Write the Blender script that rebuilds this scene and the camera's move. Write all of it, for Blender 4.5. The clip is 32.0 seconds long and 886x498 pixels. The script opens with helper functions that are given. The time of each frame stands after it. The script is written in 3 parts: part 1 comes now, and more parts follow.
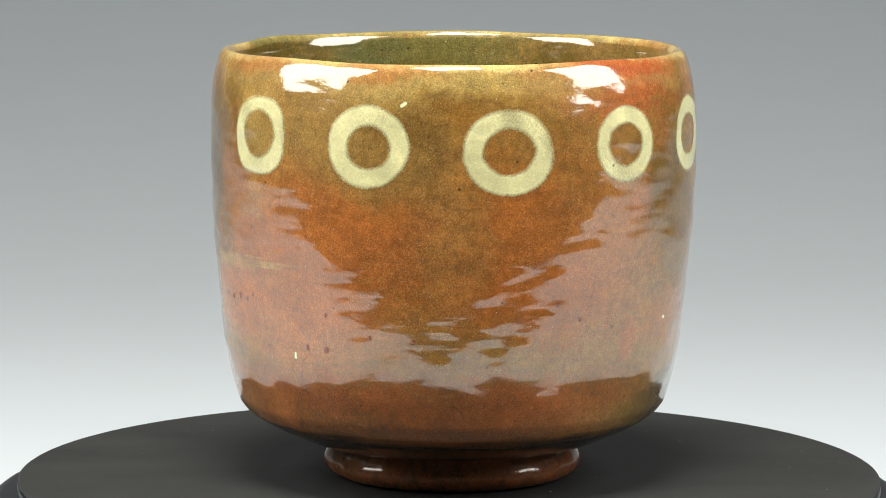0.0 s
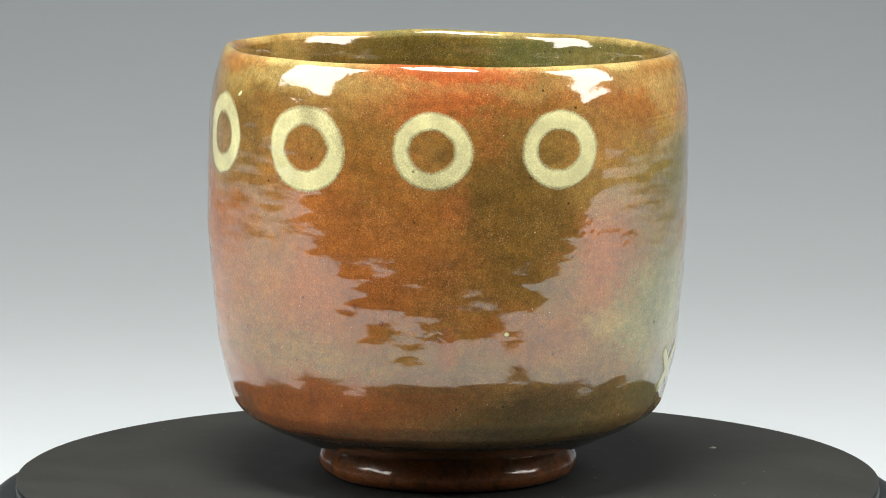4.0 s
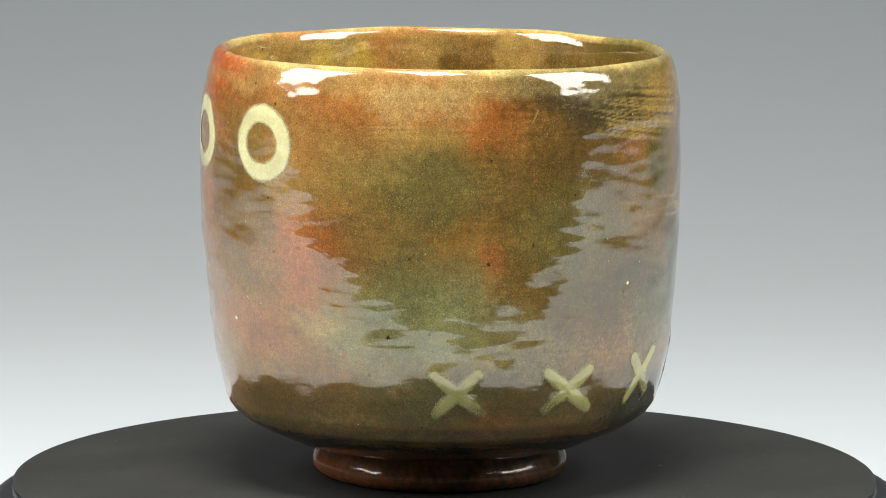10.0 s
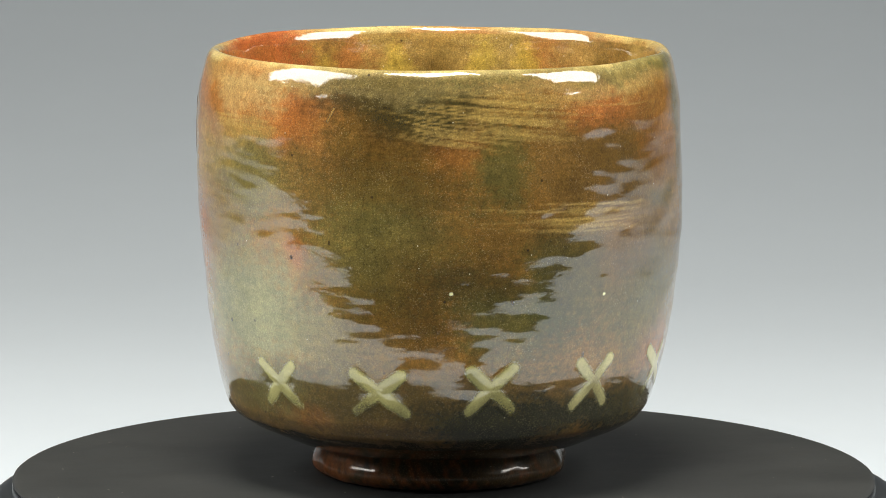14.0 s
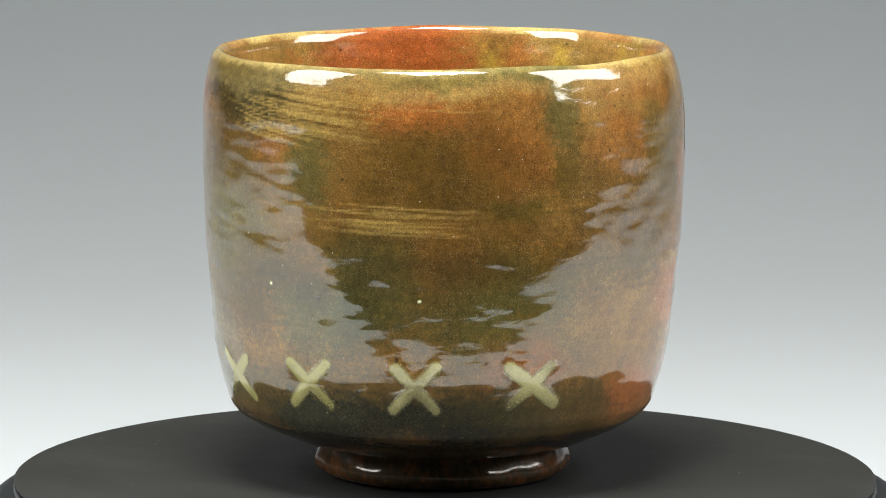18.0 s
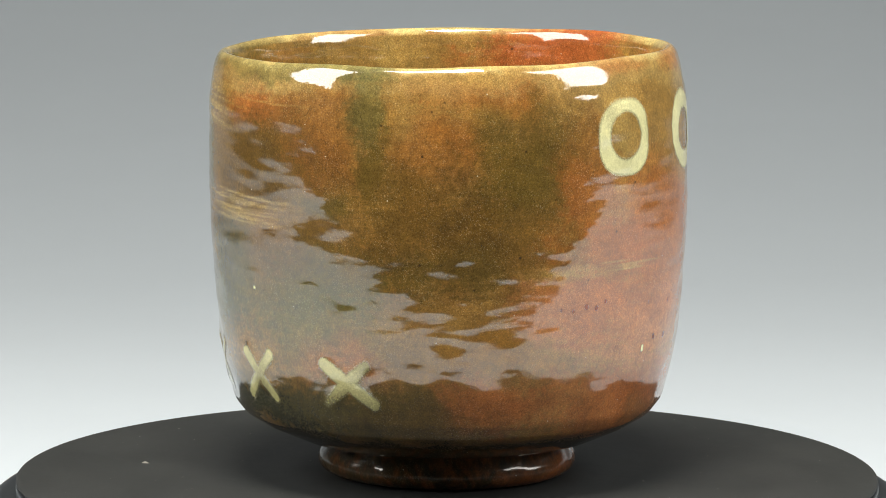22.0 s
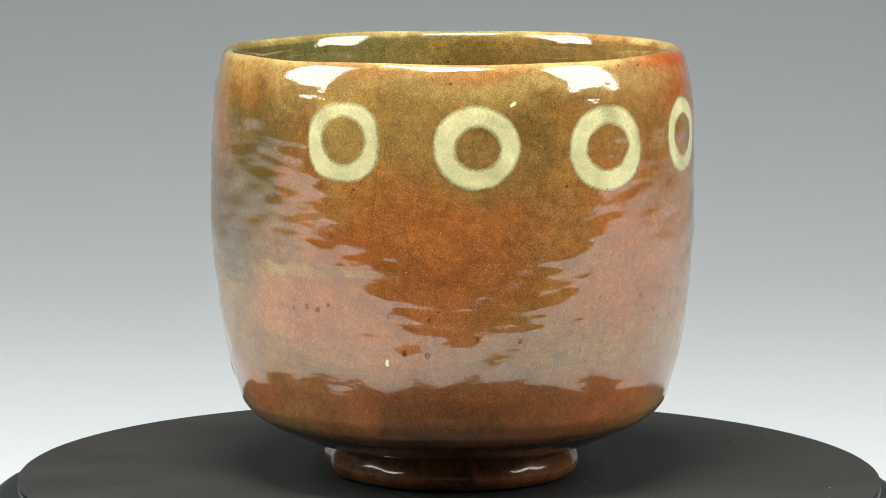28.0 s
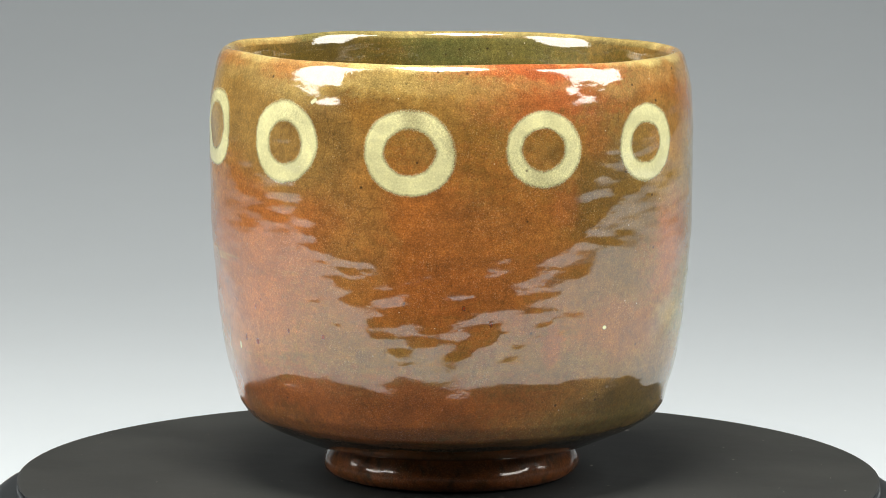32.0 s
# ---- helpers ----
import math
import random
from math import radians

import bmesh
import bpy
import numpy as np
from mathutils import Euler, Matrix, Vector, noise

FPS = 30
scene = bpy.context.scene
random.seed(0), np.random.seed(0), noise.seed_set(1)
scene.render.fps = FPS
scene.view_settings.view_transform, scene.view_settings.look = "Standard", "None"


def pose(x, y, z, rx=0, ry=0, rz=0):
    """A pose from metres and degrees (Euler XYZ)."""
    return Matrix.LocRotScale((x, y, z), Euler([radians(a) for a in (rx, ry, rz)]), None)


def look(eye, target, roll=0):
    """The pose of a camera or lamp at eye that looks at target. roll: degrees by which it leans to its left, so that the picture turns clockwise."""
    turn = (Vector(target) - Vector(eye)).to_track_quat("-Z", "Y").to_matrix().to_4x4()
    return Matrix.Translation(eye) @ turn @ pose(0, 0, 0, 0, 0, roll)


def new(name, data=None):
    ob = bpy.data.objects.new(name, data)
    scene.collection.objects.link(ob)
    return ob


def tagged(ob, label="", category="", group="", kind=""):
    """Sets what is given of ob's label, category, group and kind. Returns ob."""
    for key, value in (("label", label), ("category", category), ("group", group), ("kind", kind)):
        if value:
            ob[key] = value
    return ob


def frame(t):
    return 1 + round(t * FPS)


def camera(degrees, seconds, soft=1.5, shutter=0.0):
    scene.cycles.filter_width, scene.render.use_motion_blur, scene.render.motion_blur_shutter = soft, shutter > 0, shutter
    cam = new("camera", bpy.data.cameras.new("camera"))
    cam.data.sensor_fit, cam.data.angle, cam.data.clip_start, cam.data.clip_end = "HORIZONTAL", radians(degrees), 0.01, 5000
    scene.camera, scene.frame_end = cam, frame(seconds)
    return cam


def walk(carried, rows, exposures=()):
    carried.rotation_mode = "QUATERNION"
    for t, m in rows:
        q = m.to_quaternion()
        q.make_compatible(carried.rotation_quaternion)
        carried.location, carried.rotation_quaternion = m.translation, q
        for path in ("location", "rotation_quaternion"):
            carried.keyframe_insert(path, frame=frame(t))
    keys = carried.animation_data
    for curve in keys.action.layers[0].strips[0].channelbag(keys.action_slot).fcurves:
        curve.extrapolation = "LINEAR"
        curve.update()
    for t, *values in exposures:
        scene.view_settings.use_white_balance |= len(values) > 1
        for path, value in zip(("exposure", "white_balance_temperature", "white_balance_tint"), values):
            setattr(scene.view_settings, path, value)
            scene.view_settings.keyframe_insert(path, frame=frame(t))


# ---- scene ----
import functools
# Camera: a long lens on a stand, still for the whole clip.
cam = camera(11.09, 32.0, soft=0.6)
EYE = Vector((0.0, -1.02508, 0.188036))
AIM = EYE + Vector((-0.0006998, 0.9912152, -0.1322568))
walk(cam, [(0.0, look(EYE, AIM, 0.138)), (32.0, look(EYE, AIM, 0.138))])
TURN_RATE = 11.9518          # degrees a second, clockwise from above

# ---- world and lights ----
scene.view_settings.exposure = 0.0
world = bpy.data.worlds.new("studio_world")
world.use_nodes = True
world.node_tree.nodes["Background"].inputs["Color"].default_value = (0.5, 0.55, 0.6, 1)
world.node_tree.nodes["Background"].inputs["Strength"].default_value = 0.02
scene.world = world


def soft_box(name, place, target, width, height, power, colour=(1.0, 0.965, 0.895)):
    data = bpy.data.lights.new(name, "AREA")
    data.shape, data.size, data.size_y = "RECTANGLE", width, height
    data.energy, data.color = power, colour
    lamp = new(name, data)
    lamp.matrix_world = look(place, target)
    return lamp


soft_box("softbox_lamp", (-0.66, -0.21, 0.52), (-0.10, -0.04, 0.02), 0.44, 0.53, 6.1)
soft_box("softbox_lamp", (0.67, -0.20, 0.52), (0.10, -0.04, 0.02), 0.42, 0.53, 5.9)
soft_box("overhead_lamp", (-0.04, -0.29, 0.82), (0, -0.27, 0.0), 0.36, 0.30, 10.0, (1.0, 0.935, 0.80))


# ---- materials ----
def rgb(r, g, b, gain=1.0):
    def lin(c):
        c /= 255
        return c / 12.92 if c <= 0.04045 else ((c + 0.055) / 1.055) ** 2.4
    return tuple(min(0.95, lin(c) * gain * k) for c, k in ((r, 0.965), (g, 1.0), (b, 0.71)))


class Nodes:
    """A short hand for building a node material."""

    def __init__(self, name):
        self.mat = bpy.data.materials.new(name)
        self.mat.use_nodes = True
        self.tree = self.mat.node_tree
        self.shader = self.tree.nodes["Principled BSDF"]
        self.coord = self.add("ShaderNodeTexCoord").outputs["Object"]

    def add(self, kind, **values):
        node = self.tree.nodes.new(kind)
        for key, value in values.items():
            self.put(node, key, value)
        return node

    def put(self, node, key, value):
        socket = node.inputs[int(key[1:])] if key[0] == "i" and key[1:].isdigit() else node.inputs[key.replace("_", " ")]
        if isinstance(value, bpy.types.NodeSocket):
            self.tree.links.new(value, socket)
        else:
            socket.default_value = value

    def stretch(self, scale):
        return self.add("ShaderNodeMapping", Vector=self.coord, Scale=scale).outputs[0]

    def noise(self, scale, detail=4.0, rough=0.6, vector=None):
        return self.add("ShaderNodeTexNoise", Vector=vector or self.coord, Scale=scale, Detail=detail, Roughness=rough).outputs["Fac"]

    def ramp(self, fac, *stops):
        node = self.add("ShaderNodeValToRGB", Fac=fac)
        ramp = node.color_ramp
        while len(ramp.elements) < len(stops):
            ramp.elements.new(0.5)
        for element, (at, colour) in zip(ramp.elements, stops):
            element.position = at
            element.color = (*colour, 1) if isinstance(colour, tuple) else (colour, colour, colour, 1)
        return node.outputs["Color"]

    def mix(self, fac, a, b, blend="MIX"):
        node = self.tree.nodes.new("ShaderNodeMix")
        node.data_type, node.blend_type = "RGBA", blend
        for socket, value in zip((node.inputs[0], node.inputs[6], node.inputs[7]), (fac, a, b)):
            if isinstance(value, bpy.types.NodeSocket):
                self.tree.links.new(value, socket)
            else:
                socket.default_value = value if not isinstance(value, tuple) or len(value) == 4 else (*value, 1)
        return node.outputs[2]

    def math(self, kind, a, b=0.0):
        node = self.tree.nodes.new("ShaderNodeMath")
        node.operation = kind
        self.put(node, "i0", a)
        self.put(node, "i1", b)
        return node.outputs[0]

    def bump(self, height, strength, distance, normal=None):
        node = self.add("ShaderNodeBump", Height=height, Strength=strength, Distance=distance)
        if normal:
            self.put(node, "Normal", normal)
        return node.outputs[0]

    def done(self, **values):
        for key, value in values.items():
            self.put(self.shader, key, value)
        return self.mat


def glaze_material(name, marks=False, thin=False):
    """Glossy crackled lead glaze; its washes of colour are laid in the mesh's colour layer."""
    n = Nodes(name)
    layer = n.add("ShaderNodeVertexColor")
    layer.layer_name = "wash"
    base = layer.outputs["Color"]
    streak = n.noise(55, 6, 0.62, n.stretch((1, 1, 7)))
    grain = n.noise(2700, 2, 0.6)
    patchy = n.ramp(n.noise(120, 4, 0.65), (0.36, 0.0), (0.62, 1.0))
    # pale specks painted for the highlights of tiny bubbles
    bubble_glint = n.math("MULTIPLY", n.ramp(n.noise(3300, 1, 0.5), (0.58, 0.0), (0.74, 1.0)), patchy)
    dapple = n.noise(560, 4, 0.68)
    thread = n.noise(95, 5, 0.6, n.stretch((1, 1, 15)))
    cloud = n.noise(140, 5, 0.6)
    amount = 0.35 if marks else 1.0
    base = n.mix(0.12 * amount, base, n.mix(1.0, base, n.ramp(streak, (0.32, 0.55), (0.52, 1.0), (0.72, (1.5, 1.42, 1.2))), "MULTIPLY"))
    base = n.mix(0.5 * amount, base, n.mix(1.0, base, n.ramp(cloud, (0.3, 0.62), (0.5, 1.0), (0.7, (1.35, 1.3, 1.2))), "MULTIPLY"))
    base = n.mix(0.6 * amount, base, n.mix(1.0, base, n.ramp(grain, (0.3, 0.55), (0.55, 1.0), (0.76, (1.7, 1.72, 1.65))), "MULTIPLY"))
    base = n.mix(0.10 * amount, base, n.mix(1.0, base, n.ramp(thread, (0.35, 0.7), (0.52, 1.0), (0.68, (1.6, 1.55, 1.4))), "MULTIPLY"))
    base = n.mix(0.35 * amount, base, n.mix(1.0, base, n.ramp(dapple, (0.3, (0.5, 0.54, 0.54)), (0.5, 1.0), (0.7, (1.45, 1.42, 1.35))), "MULTIPLY"))
    base = n.mix(n.math("MULTIPLY", bubble_glint, 0.42 * amount), base, n.mix(0.35, n.mix(1.0, base, (2.4, 2.4, 2.3), "MULTIPLY"), (0.75, 0.7, 0.5)))
    pepper = n.ramp(n.noise(2800, 1, 0.5, n.stretch((1.0, 1.0, 1.1))), (0.27, 1.0), (0.42, 0.0))
    base = n.mix(n.math("MULTIPLY", pepper, 0.44 * amount), base, n.mix(1.0, base, (0.3, 0.27, 0.22), "MULTIPLY"))
    # crazing lines
    warp = n.add("ShaderNodeTexNoise", Vector=n.coord, Scale=260.0, Detail=2.0)
    bent = n.add("ShaderNodeVectorMath")
    bent.operation = "MULTIPLY_ADD"
    n.put(bent, "i0", warp.outputs["Color"])
    bent.inputs[1].default_value = (0.002, 0.002, 0.002)
    n.put(bent, "i2", n.coord)
    upright = n.add("ShaderNodeMapping", Vector=bent.outputs[0], Scale=(1.0, 1.0, 0.34))
    cells = n.add("ShaderNodeTexVoronoi", Vector=upright.outputs[0], Scale=150.0)
    cells.feature = "DISTANCE_TO_EDGE"
    cells = cells.outputs["Distance"]
    crack = n.math("MULTIPLY", n.ramp(cells, (0.0, 1.0), (0.018, 0.0)), n.ramp(n.noise(48, 2), (0.5, 0.0), (0.66, 0.42)))
    base = n.mix(n.math("MULTIPLY", crack, 0.25) if marks else crack, base, n.mix(1.0, base, (0.35, 0.3, 0.25), "MULTIPLY"))
    # pin holes and pale flecks, the flecks painted also for tiny glints
    dots = n.add("ShaderNodeTexVoronoi", Vector=n.coord, Scale=330.0)
    keep = n.math("GREATER_THAN", n.add("ShaderNodeSeparateColor", Color=dots.outputs["Color"]).outputs[0], 0.91)
    near = n.ramp(dots.outputs["Distance"], (0.06, 1.0), (0.14, 0.0))
    hole = n.math("MULTIPLY", near, keep)
    base = n.mix(n.math("MULTIPLY", hole, 0.8), base, (0.03, 0.018, 0.01))
    flecks = n.add("ShaderNodeTexVoronoi", Vector=n.stretch((1.13, 1.13, 1.13)), Scale=420.0)
    keep = n.math("GREATER_THAN", n.add("ShaderNodeSeparateColor", Color=flecks.outputs["Color"]).outputs[1], 0.9)
    fleck = n.math("MULTIPLY", n.ramp(flecks.outputs["Distance"], (0.03, 1.0), (0.085, 0.0)), keep)
    base = n.mix(n.math("MULTIPLY", fleck, 0.85), base, (0.85, 0.8, 0.62))
    # relief: brush ridges, orange peel, cracks
    normal = n.bump(n.noise(70, 2, 0.5, n.stretch((1, 1, 3.0))), 0.8, 0.00019)
    normal = n.bump(n.noise(210, 4, 0.6, n.stretch((1, 1, 1.6))), 0.5, 0.00006, normal)
    normal = n.bump(n.noise(560, 3, 0.6, n.stretch((1, 1, 1.2))), 0.5, 0.00006, normal)
    glassy = n.bump(n.noise(1350, 3, 0.6), 0.5, 0.000016, normal)
    normal = n.bump(n.noise(1350, 3, 0.6), 0.6, 0.000028, normal)
    normal = n.bump(n.math("SUBTRACT", bubble_glint, pepper), 0.5, 0.00002, normal)
    normal = n.bump(n.math("SUBTRACT", fleck, n.math("ADD", hole, n.math("MULTIPLY", crack, 0.08))), 0.5, 0.00006, normal)
    n.done(Base_Color=base, Roughness=0.42, IOR=1.42, Specular_IOR_Level=0.15, Normal=normal, Coat_Weight=1.0, Coat_IOR=1.62 if thin else 1.96,
           Coat_Roughness=n.ramp(cloud, (0.3, 0.09), (0.7, 0.17)) if thin else n.ramp(cloud, (0.3, 0.008), (0.7, 0.02)), Coat_Normal=glassy)
    if marks:
        alpha = n.add("ShaderNodeAttribute")
        alpha.attribute_name = "cover"
        n.put(n.shader, "Alpha", n.ramp(n.math("ADD", alpha.outputs["Fac"], n.math("MULTIPLY", n.math("SUBTRACT", grain, 0.5), 0.35)), (0.2, 0.0), (0.8, 1.0)))
    return n.mat


def platter_material():
    n = Nodes("matt_black_platter")
    fine = n.noise(700, 4)
    wear = n.noise(28, 6, 0.65, n.stretch((1, 1.6, 1)))
    scuff = n.noise(160, 5, 0.7, n.stretch((1, 4, 1)))
    base = n.mix(n.ramp(wear, (0.4, 0.0), (0.7, 0.7)), (0.026, 0.0285, 0.0295), (0.037, 0.040, 0.041))
    base = n.mix(n.ramp(scuff, (0.66, 0.0), (0.8, 0.5)), base, (0.12, 0.118, 0.112))
    return n.done(Base_Color=base, Roughness=n.ramp(wear, (0.3, 0.62), (0.7, 0.78)), IOR=1.4,
                  Normal=n.bump(fine, 0.4, 0.00006))


def plain_material(name, colour, rough, scale=60.0, spread=0.12, relief=0.0002, ior=1.45):
    n = Nodes(name)
    fac = n.noise(scale, 5)
    dark = tuple(c * (1 - spread) for c in colour)
    light = tuple(min(0.95, c * (1 + spread)) for c in colour)
    return n.done(Base_Color=n.mix(fac, dark, light), Roughness=rough, IOR=ior,
                  Normal=n.bump(n.noise(scale * 9, 3), 0.3, relief))


GLAZE = glaze_material("crackled_glaze")
FOOT_GLAZE = glaze_material("thin_worn_glaze", thin=True)
SLIP = glaze_material("cream_slip_under_glaze", True)
PLATTER = platter_material()
BASE_BLACK = plain_material("satin_black_plastic", (0.012, 0.014, 0.016), 0.32, 90, 0.2, 0.00005)
PAPER = plain_material("white_studio_paper", (0.561, 0.626, 0.697), 0.85, 25, 0.02, 0.00002)
DUST = plain_material("pale_dust", (0.22, 0.215, 0.2), 0.9)
ROOM = plain_material("pale_room_paint", (0.26, 0.255, 0.245), 0.9, 4, 0.1)
FLOOR = plain_material("dark_floor_covering", (0.05, 0.048, 0.046), 0.8, 6, 0.2)


# ---- mesh helpers ----
def part(name, mesh, material, parent=None, label=""):
    mesh.materials.append(material)
    ob = new(name, mesh)
    ob.parent = parent
    return tagged(ob, label=label)


def grid_mesh(name, co, wrap=True, colours=None, cover=None, keep=None):
    """A smooth mesh over a grid of points (rows, columns, 3)."""
    rows, cols = co.shape[:2]
    a = np.arange(rows * cols).reshape(rows, cols)
    if wrap:
        a = np.concatenate([a, a[:, :1]], axis=1)
    quads = np.stack([a[:-1, :-1], a[:-1, 1:], a[1:, 1:], a[1:, :-1]], axis=-1).reshape(-1, 4)
    if keep is not None:
        quads = quads[keep.reshape(-1)[quads].any(axis=1)]
        used = np.unique(quads)
        place = np.zeros(rows * cols, dtype=int)
        place[used] = np.arange(len(used))
        quads = place[quads]
    else:
        used = np.arange(rows * cols)
    mesh = bpy.data.meshes.new(name)
    mesh.vertices.add(len(used))
    mesh.vertices.foreach_set("co", co.reshape(-1, 3)[used].astype(np.float32).ravel())
    mesh.loops.add(quads.size)
    mesh.loops.foreach_set("vertex_index", quads.astype(np.int32).ravel())
    mesh.polygons.add(len(quads))
    mesh.polygons.foreach_set("loop_start", np.arange(0, quads.size, 4, dtype=np.int32))
    mesh.update(calc_edges=True)
    if colours is not None:
        layer = mesh.color_attributes.new("wash", "FLOAT_COLOR", "POINT")
        flat = np.ones((len(used), 4), np.float32)
        flat[:, :3] = colours.reshape(-1, 3)[used]
        layer.data.foreach_set("color", flat.ravel())
    if cover is not None:
        layer = mesh.attributes.new("cover", "FLOAT", "POINT")
        layer.data.foreach_set("value", cover.reshape(-1)[used].astype(np.float32))
    mesh.shade_smooth()
    return mesh


def lathe(name, profile, steps=256, close=False):
    """A turned solid from (radius, height) pairs in metres."""
    pro = np.array(profile)
    ang = np.linspace(0, 2 * np.pi, steps, endpoint=False)
    co = np.stack([pro[:, :1] * np.cos(ang), pro[:, :1] * np.sin(ang), np.repeat(pro[:, 1:], steps, 1)], axis=-1)
    return grid_mesh(name, co)


def rounded(profile, count, passes):
    """Even points along a profile, with its corners worn round."""
    pro = np.array(profile, float)
    run = np.concatenate([[0], np.cumsum(np.hypot(*np.diff(pro, axis=0).T))])
    s = np.linspace(0, run[-1], count)
    out = np.stack([np.interp(s, run, pro[:, 0]), np.interp(s, run, pro[:, 1])], 1)
    for _ in range(passes):
        out[1:-1] = 0.25 * out[:-2] + 0.5 * out[1:-1] + 0.25 * out[2:]
    return out


rng = np.random.default_rng(7)


def waves(count, turns, rises, power=1.0):
    """A random field over angle and height that closes round the bowl: rows of turns, rise per mm, phase, size."""
    k = rng.integers(turns[0], turns[1] + 1, count)
    m = rng.uniform(rises[0], rises[1], count) * rng.choice([-1, 1], count)
    return np.stack([k, m, rng.uniform(0, 6.283, count), rng.uniform(0.5, 1.0, count) / np.maximum(k, 1) ** (power * 0.5)], 1)


def field(table, th, z):
    """The field at angles th (radians) and heights z (mm), with a spread of about one."""
    total = np.zeros(np.broadcast(th, z).shape)
    for k, m, phase, size in table:
        total += size * np.cos(k * th + m * z + phase)
    return total / np.sqrt((table[:, 3] ** 2).sum() / 2)


# ---- the room and the set ----
def slab(name, x0, x1, y0, y1, z0, z1, material, label, category, bevel=0.0):
    bm = bmesh.new()
    bmesh.ops.create_cube(bm, size=1)
    for v in bm.verts:
        v.co = Vector((x0 + (v.co.x + 0.5) * (x1 - x0), y0 + (v.co.y + 0.5) * (y1 - y0), z0 + (v.co.z + 0.5) * (z1 - z0)))
    if bevel:
        bmesh.ops.bevel(bm, geom=bm.edges[:], offset=bevel, segments=2, affect="EDGES")
    mesh = bpy.data.meshes.new(name)
    bm.to_mesh(mesh)
    bm.free()
    return tagged(part(name, mesh, material), label=label, category=category)


FLOOR_Z = -0.80
for nm, box in (("wall_north", (-2.1, 2.1, 2.3, 2.4)), ("wall_south", (-2.1, 2.1, -2.4, -2.3)),
                ("wall_east", (2.1, 2.2, -2.4, 2.4)), ("wall_west", (-2.2, -2.1, -2.4, 2.4))):
    tagged(slab(nm, *box, FLOOR_Z, 1.7, ROOM, "pale painted studio wall", "wall"), kind="structure")
tagged(slab("floor", -2.2, 2.2, -2.4, 2.4, FLOOR_Z - 0.1, FLOOR_Z, FLOOR, "dark studio floor covering", "floor"), kind="structure")
tagged(slab("ceiling", -2.2, 2.2, -2.4, 2.4, 1.7, 1.8, ROOM, "pale painted studio ceiling", "ceiling"), kind="structure")

PAPER_Z = -0.032
FRONT = -0.23


def backdrop_sweep():
    """A roll of white paper lying on the table and curving up behind it."""
    bend, back = 1.5, 1.95
    side = [(FRONT, PAPER_Z)] + [(y, PAPER_Z) for y in np.linspace(FRONT + 0.02, back - bend, 30)]
    side += [(back - bend + bend * math.sin(a), PAPER_Z + bend - bend * math.cos(a)) for a in np.linspace(0.05, math.pi / 2, 40)]
    side += [(back, z) for z in np.linspace(PAPER_Z + bend + 0.01, 1.62, 12)]
    side = np.array(side)
    xs = np.linspace(-1.05, 1.05, 40)
    co = np.stack([np.repeat(xs[None], len(side), 0), np.repeat(side[:, :1], 40, 1), np.repeat(side[:, 1:], 40, 1)], -1)
    return grid_mesh("backdrop", co, wrap=False)


sweep = part("backdrop", backdrop_sweep(), PAPER)
tagged(sweep, label="seamless white studio paper sweeping up behind the table", category="backdrop", kind="structure")
sweep.modifiers.new("thickness", "SOLIDIFY").thickness = -0.0006

table = new("table")
tagged(table, label="plain table under the white studio paper", category="table")
top = slab("tabletop", -1.1, 1.1, FRONT - 0.0, 1.12, PAPER_Z - 0.028, PAPER_Z - 0.002, FLOOR, "", "", 0.003)
top.parent = table
for x in (-1.04, 1.04):
    for y in (FRONT + 0.06, 1.06):
        leg = slab("leg", x - 0.02, x + 0.02, y - 0.02, y + 0.02, FLOOR_Z, PAPER_Z - 0.028, FLOOR, "", "", 0.003)
        leg.parent = table

# ---- turntable ----
turntable = new("turntable")
tagged(turntable, label="round matt black display turntable, slowly turning under the bowl", category="turntable")
turntable.location = (0.0002, 0, 0)
part("base", lathe("base", rounded([(0.0, -0.018), (0.094, -0.018), (0.098, -0.019), (0.099, -0.028), (0.096, PAPER_Z), (0.0, PAPER_Z)], 60, 2)), BASE_BLACK, turntable)
part("flange", lathe("flange", rounded([(0.085, -0.0042), (0.1020, -0.0042), (0.1040, -0.0055), (0.1045, -0.012), (0.1040, -0.017), (0.085, -0.0175)], 70, 3)), BASE_BLACK, turntable, "satin black rim under the platter")
platter = part("platter", lathe("platter", rounded([(0.0, -0.0001), (0.02, 0.0), (0.09, 0.0), (0.0978, 0.0), (0.0983, -0.0007), (0.0983, -0.0011), (0.0960, -0.0012)], 160, 2), 360), PLATTER, turntable, "matt black disc with dust and scuffs")
platter.data.transform(Matrix.Translation((0.00057, -0.0002, 0)))


